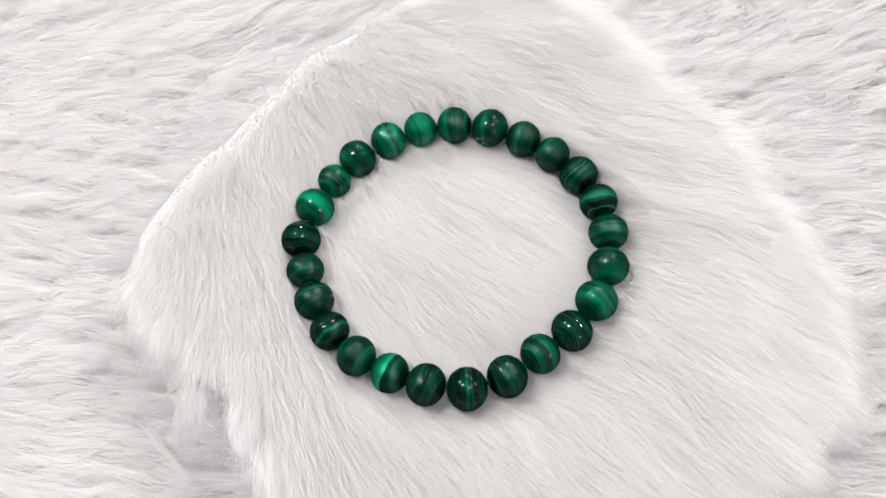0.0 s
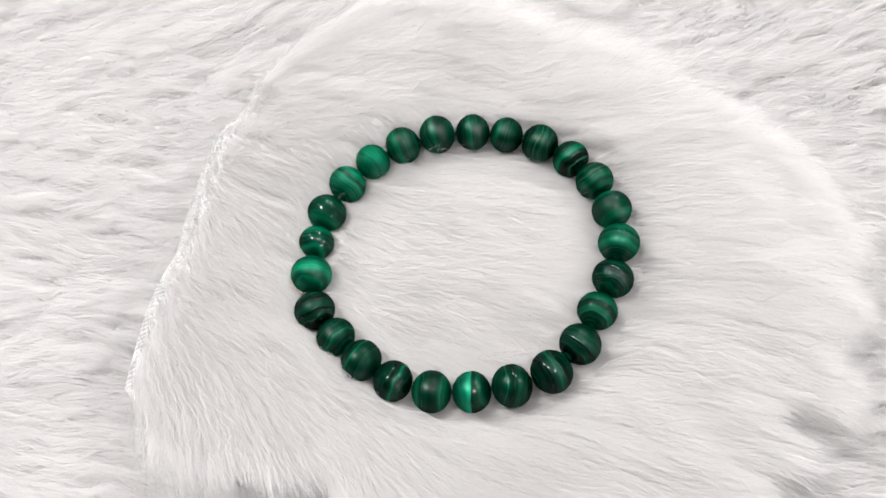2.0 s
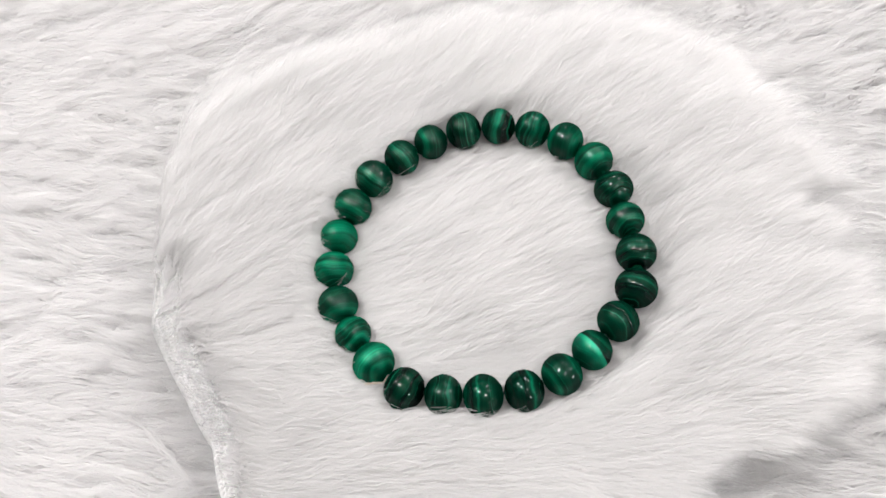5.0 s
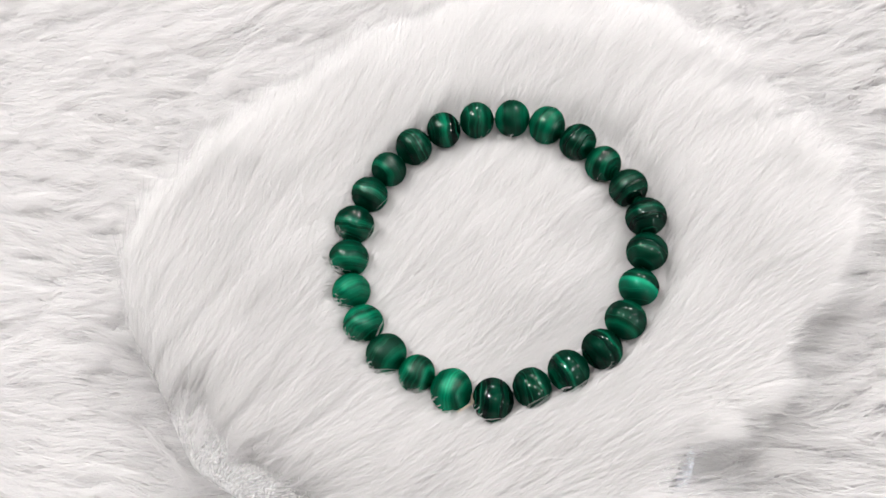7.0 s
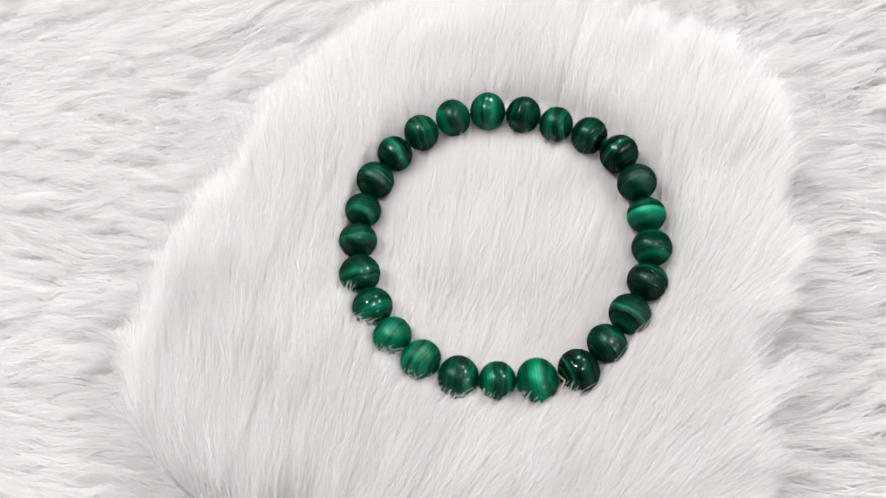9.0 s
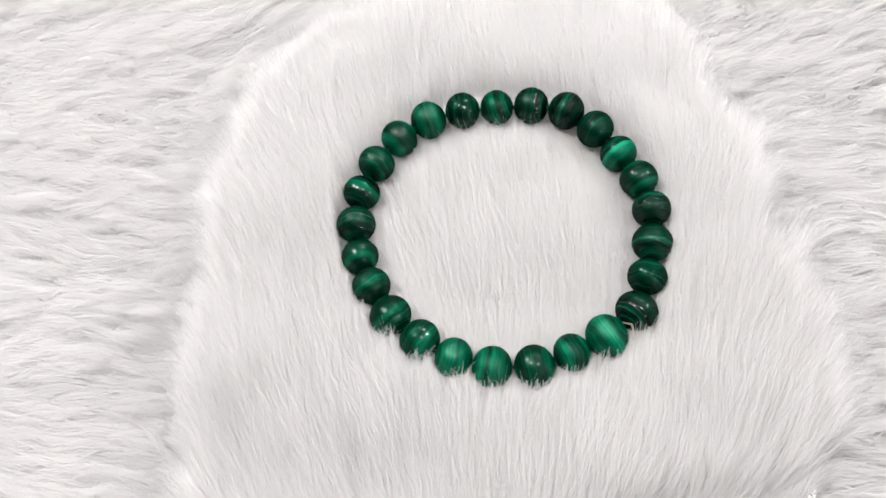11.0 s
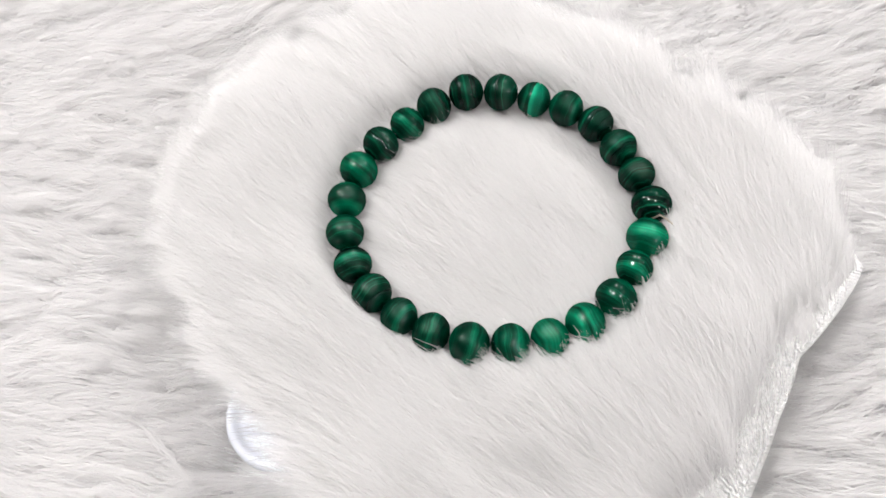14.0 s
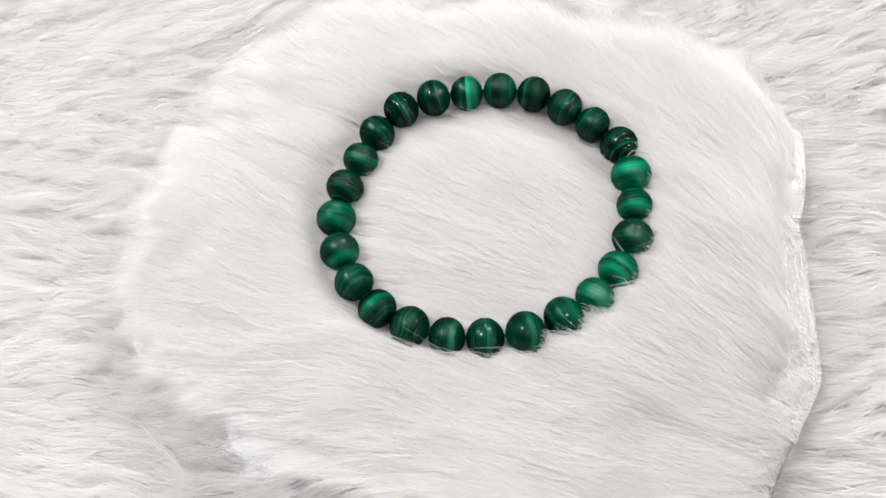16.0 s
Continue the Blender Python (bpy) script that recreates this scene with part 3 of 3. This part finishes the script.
def bead_of(i):
    bm = bead_mesh()
    br = BEAD_R[i]
    g = random.Random(50 + i)
    bmesh.ops.scale(bm, vec=(br * 0.985, br * g.uniform(1.035, 1.06), br * g.uniform(1.035, 1.06)), verts=bm.verts)
    ob = part("bead", bm, STONE_STRIPE if i == 0 else STONE, bracelet, BEAD_LABEL.get(i, ""))
    x, y, z = BEADS[i]
    nx, ny, nz = BEADS[(i + 1) % 25]
    qx, qy, qz = BEADS[i - 1]
    turn = math.degrees(math.atan2(ny - qy, nx - qx))
    ob.matrix_basis = pose(x * MM, y * MM, z * MM, g.uniform(0, 360), 0, turn + g.uniform(-6, 6))
    ob.color = (TONE[i], g.uniform(0.34, 0.72), g.uniform(0.2, 0.8), 1)
    return ob


BEAD_LABEL = {0: "dark green bead with one bright light green stripe", 6: "bright green finely banded bead"}
for i in range(25):
    bead_of(i)
part("cord", tube(bmesh.new(), [(x * MM, y * MM, z * MM) for x, y, z in BEADS], 0.0004, 8, True), CORD, bracelet, "thin dark elastic cord")
mx, my = (BEADS[5][0] + BEADS[6][0]) / 2, (BEADS[5][1] + BEADS[6][1]) / 2
part("cord_end", tube(bmesh.new(), [(mx * MM, my * MM, 0.0), (-0.0370, 0.0101, 0.0012), (-0.0377, 0.0117, 0.0018), (-0.0383, 0.0134, 0.0022)], 0.00019, 6), CORD_TIP, bracelet, "cut end of a clear elastic cord")
tagged(bracelet, "dark green banded malachite bead bracelet lying on fur", "bracelet")


scrap = part("dark_scrap", box(bmesh.new(), (-0.0024, -0.0006, 0), (0.0024, 0.0006, 0.0012), 0.0004), CRUMB)
SCRAP = Matrix.Translation((0.0568 * math.cos(math.radians(25.5)), 0.0568 * math.sin(math.radians(25.5)), -0.0042)) @ pose(0, 0, 0, 0, 0, 146)
tagged(scrap, "small dark brown scrap caught in the fringe of the mat", "scrap")


def motions():
    turn = [(0.0, 0.0), (1.5, 20.04), (3.5, 46.73), (7.0, 93.53), (9.0, 120.39), (12.5, 165.87), (14.5, 191.67), (16.0, 210.5)]
    rows = [(t, pose(0, 0, 0, 0, 0, a)) for t, a in turn]
    for thing in (plate, fur_mat, bracelet):
        walk(thing, rows)
    walk(scrap, [(t, m @ SCRAP) for t, m in rows])


motions()
